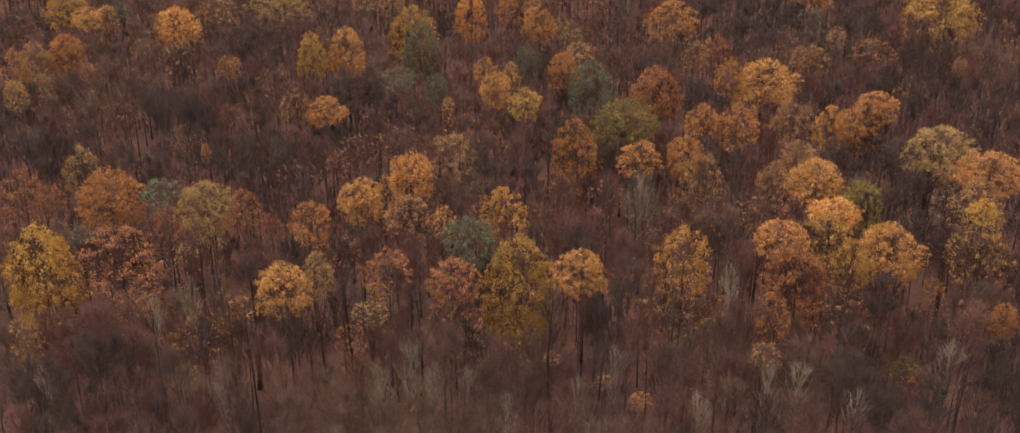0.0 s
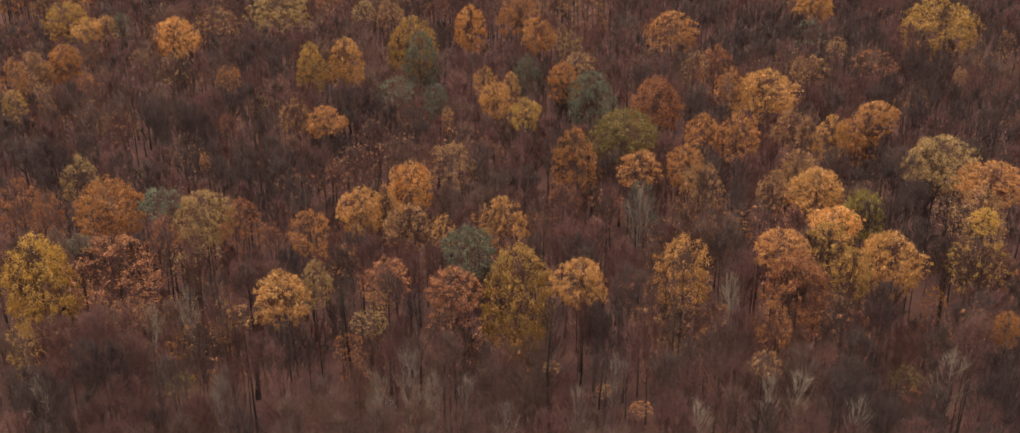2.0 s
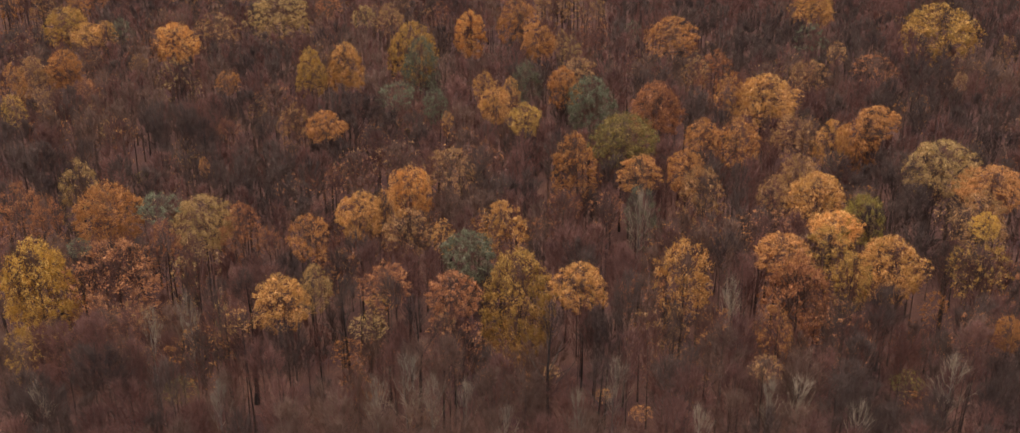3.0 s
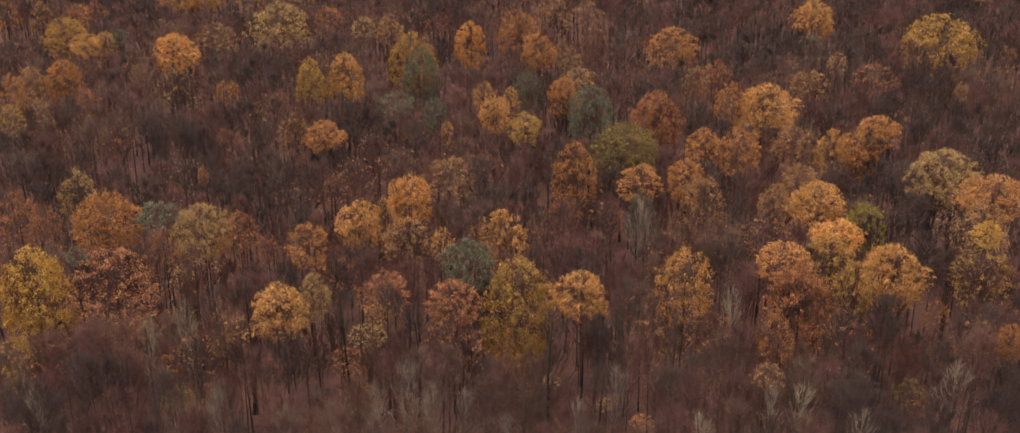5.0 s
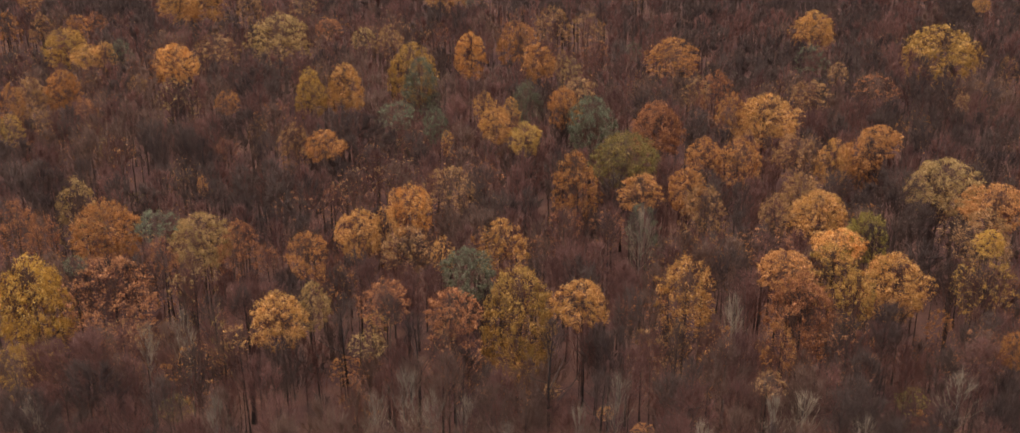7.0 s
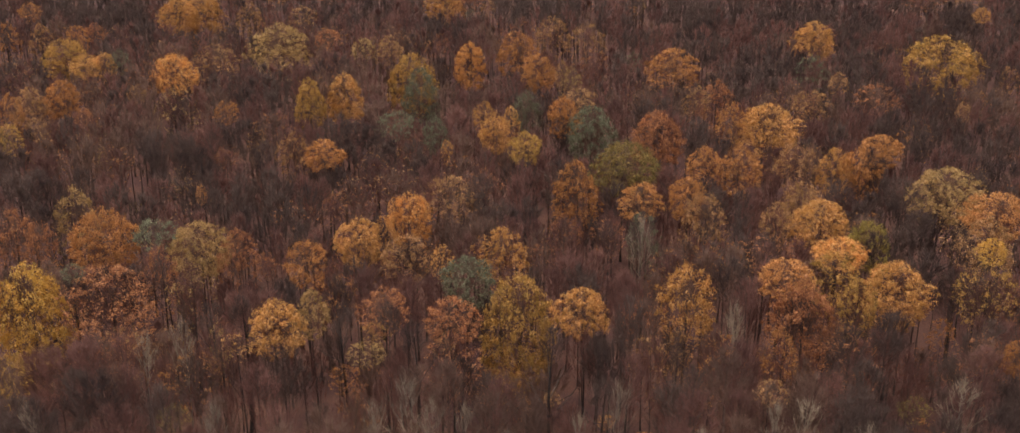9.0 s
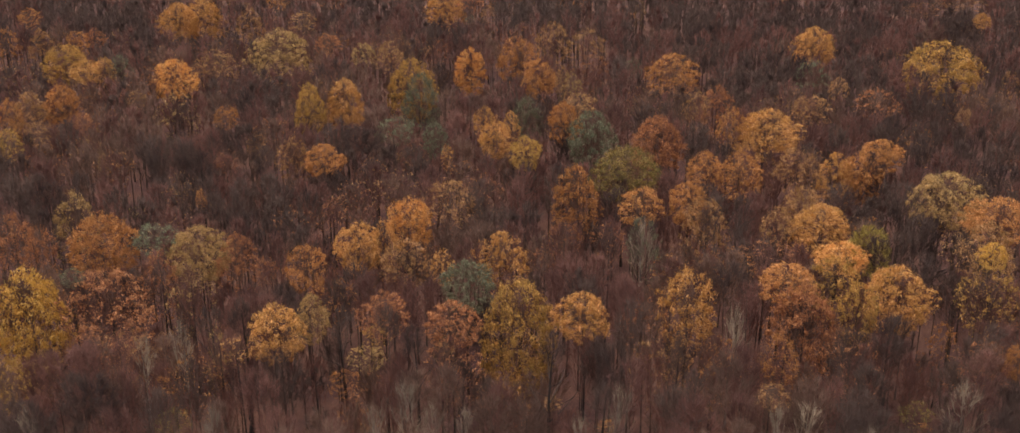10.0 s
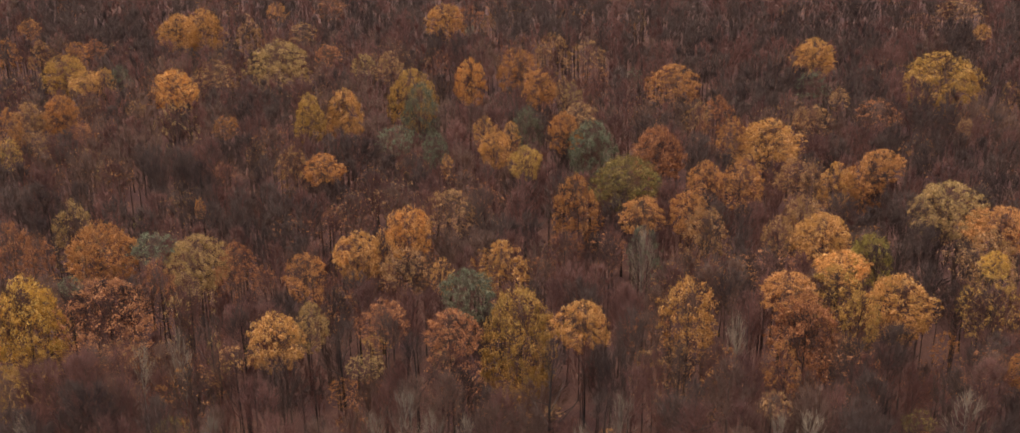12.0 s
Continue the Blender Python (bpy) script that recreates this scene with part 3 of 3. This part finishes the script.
# ---- the bare wood between them ----
def room(x, y, height):
    """How high a bare tree may stand here: those on the near side of a leafy crown stay below it. Nothing where a trunk stands too close."""
    for lx, ly, lh, lw, ld in leafy_plan:
        gx, gy = lx - x, ly - y
        if abs(gx) > 11 or abs(gy) > 26:
            continue
        if gx * gx + gy * gy < 3.2:
            return 0
        far = math.hypot(lx, ly)
        ahead, aside = (gx * lx + gy * ly) / far, abs(gx * ly - gy * lx) / far
        if -1.5 < ahead < 24 and aside < lw * 0.8 + 1.6:
            height = min(height, lh - 0.95 * ld + max(ahead, 0) * 74 / ly - 0.4)
    return height


def kind_at(x, y, r):
    """Patches of dark grey, red-brown and brown stems."""
    v = noise.noise((x * 0.05, y * 0.035, 3.0)) + r.uniform(-0.5, 0.5)
    for px, py, size in DARK_STANDS:
        v += 0.75 * math.exp(-((x - px) ** 2 + (y - py) ** 2) / size ** 2)
    v += 0.4 * (y > 275) - 0.35 * (y < 126 and abs(x) < 26)
    return "slate" if v > 0.28 else "maroon" if v > -0.22 else "brown"


# Darker trees; the last three, at right, put lens vignetting into tree colour.
DARK_STANDS = [(70, 209, 17), (68, 246, 10), (60, 173, 7), (33, 164, 6), (-73, 181, 6), (-52, 194, 12), (-40, 176, 6), (-82, 265, 7), (-45, 232, 7), (-22, 198, 7), (24, 246, 8), (39, 245, 8), (-47, 122, 7), (-51, 115, 6), (45, 131, 5), (60, 150, 6), (46, 237, 8), (40, 117, 6), (97, 246, 8), (72, 261, 12), (76, 221, 11), (79, 200, 10), (57, 186, 6), (79, 185, 6), (44, 261, 8), (57, 164, 5), (54, 242, 8), (106, 266, 10), (72, 148, 8), (58, 112, 9), (66, 128, 8)]
GLADES = [(-30, 122, 4), (-24, 121, 5), (-19, 122, 4), (-31, 111, 4), (7, 122, 3), (-6, 121, 3), (20, 119, 3), (-24, 112, 4)]  # open floor with a few tall stems
wood = random.Random(21)
taken = {}
stand = []
for _ in range(36000):
    y = 92 + 268 * wood.random() ** 0.8
    x = wood.uniform(-1, 1) * (14 + 0.425 * y)
    gap = 4.0 if y < 170 else 4.3 if y < 225 else 4.0
    cell = (int(x // 5), int(y // 5))
    if any((x - a) ** 2 + (y - b) ** 2 < gap * gap for i in (-1, 0, 1) for j in (-1, 0, 1) for a, b in taken.get((cell[0] + i, cell[1] + j), ())):
        continue
    if any((x - a) ** 2 + (y - b) ** 2 < 5 for a, b in bare_plan):
        continue
    if any((x - a) ** 2 + (0.55 * (y - b)) ** 2 < c * c for a, b, c in GLADES) and wood.random() < 0.8:
        continue
    height = room(x, y, wood.uniform(19.0, 21.4))
    if height < 8:
        continue
    taken.setdefault(cell, []).append((x, y))
    wide = wood.uniform(2.8, 4.0) * (0.55 + 0.45 * height / 20)
    stand.append((kind_at(x, y, wood), x, y, height, wide, min(wood.uniform(7.0, 9.5), height * 0.6)))

# younger trees in the gaps
small = []
for _ in range(7000):
    y = 92 + 190 * wood.random()
    x = wood.uniform(-1, 1) * (14 + 0.425 * y)
    cell = (int(x // 5), int(y // 5))
    if any((x - a) ** 2 + (y - b) ** 2 < 3.6 ** 2 for i in (-1, 0, 1) for j in (-1, 0, 1) for a, b in taken.get((cell[0] + i, cell[1] + j), ())):
        continue
    height = room(x, y, wood.uniform(9, 15.5))
    if height < 5:
        continue
    taken.setdefault(cell, []).append((x, y))
    small.append((kind_at(x, y, wood), x, y, height, wood.uniform(1.5, 2.4), wood.uniform(3.5, 5.5)))

# those of the near strip are trees of their own, the rest is woodland
stand.sort(key=lambda s: s[2])
for s in stand[:300]:
    bare(*s, sparse=wood.random() < (0.0 if s[2] < 130 else 0.25))

FAR_TRUNKS = [trunk_shape(200 + k, 1.0, 0) for k in range(3)]
FAR_TWIGS = [twig_shape(210 + k, 44, 16, 0.031, 0.34, 0.85) for k in range(5)]
LAST_TWIGS = [twig_shape(280 + k, 30, 12, 0.042, 0.36, 0.85) for k in range(4)]
YOUNG_TWIGS = [twig_shape(260 + k, 22, 12, 0.040, 0.34, 0.85) for k in range(4)]
FAR_LEAVES = [leaf_shape(230 + k, 220, 0.055, 0.25) for k in range(4)]


def woodland(kind, words):
    rng = np.random.default_rng(5)
    vs, fs, n, last = [], [], 0, []
    for what, x, y, height, wide, deep in stand[300:] + small:
        if what != kind:
            continue
        a = rng.uniform(0, 6.28)
        rot = np.array([[math.cos(a), -math.sin(a), 0], [math.sin(a), math.cos(a), 0], [0, 0, 1]])
        v, f = (LAST_TWIGS if y > 225 else FAR_TWIGS if wide > 2.4 else YOUNG_TWIGS)[rng.integers(4)]
        vs.append((v * (wide, wide, deep * 0.5)) @ rot.T + (x, y, rise(x, y) + height)), fs.append(f + n)
        n += len(v)
        v, f = FAR_TRUNKS[rng.integers(3)]
        f = np.concatenate([f[:, :3], f[:, (0, 2, 3)]])
        vs.append((v * height * (0.97, 0.97, 0.78)) @ rot.T + (x, y, rise(x, y))), fs.append(f + n)
        n += len(v)
        last += [0] * len(fs[-2]) + [4] * len(fs[-1])
        if rng.random() < (0.35 if kind == "brown" else 0.06):
            v, f = FAR_LEAVES[rng.integers(4)]
            vs.append((v * (wide, wide, deep * 0.5)) @ rot.T + (x, y, rise(x, y) + height)), fs.append(f + n)
            n += len(v)
            last += [rng.integers(1, 4)] * len(f)
    me = as_mesh(kind + "_woodland", np.concatenate(vs), np.concatenate(fs))
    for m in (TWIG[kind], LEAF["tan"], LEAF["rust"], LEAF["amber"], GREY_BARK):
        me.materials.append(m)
    me.polygons.foreach_set("material_index", np.array(last, dtype=np.int32))
    tagged(new(kind + "_woodland", me), words, "woodland", kind="stuff")


woodland("maroon", "far stand of leafless red-brown trees close together")
woodland("slate", "far stand of leafless dark slate-grey trees")
woodland("brown", "far stand of leafless brown trees between the coloured ones")


# ---- undergrowth: saplings and brush between the trunks ----
def brush():
    rng = np.random.default_rng(9)
    shapes = [twig_shape(250 + k, 16, 9, 0.03, 0.45, 0.6) for k in range(5)]
    vs, fs, n = [], [], 0
    for _ in range(300):
        y = 100 + 150 * rng.random()
        x = rng.uniform(-1, 1) * (14 + 0.42 * y)
        v, f = shapes[rng.integers(5)]
        w, h = rng.uniform(0.9, 1.9), rng.uniform(1.2, 2.8)
        vs.append(v * (w, w, h) + (x, y, rise(x, y) + 2.6 * h)), fs.append(f + n)
        n += len(v)
    me = as_mesh("undergrowth", np.concatenate(vs), np.concatenate(fs))
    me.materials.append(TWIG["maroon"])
    tagged(new("undergrowth", me), "red-brown leafless saplings and brush on the forest floor", "undergrowth", kind="stuff")


brush()
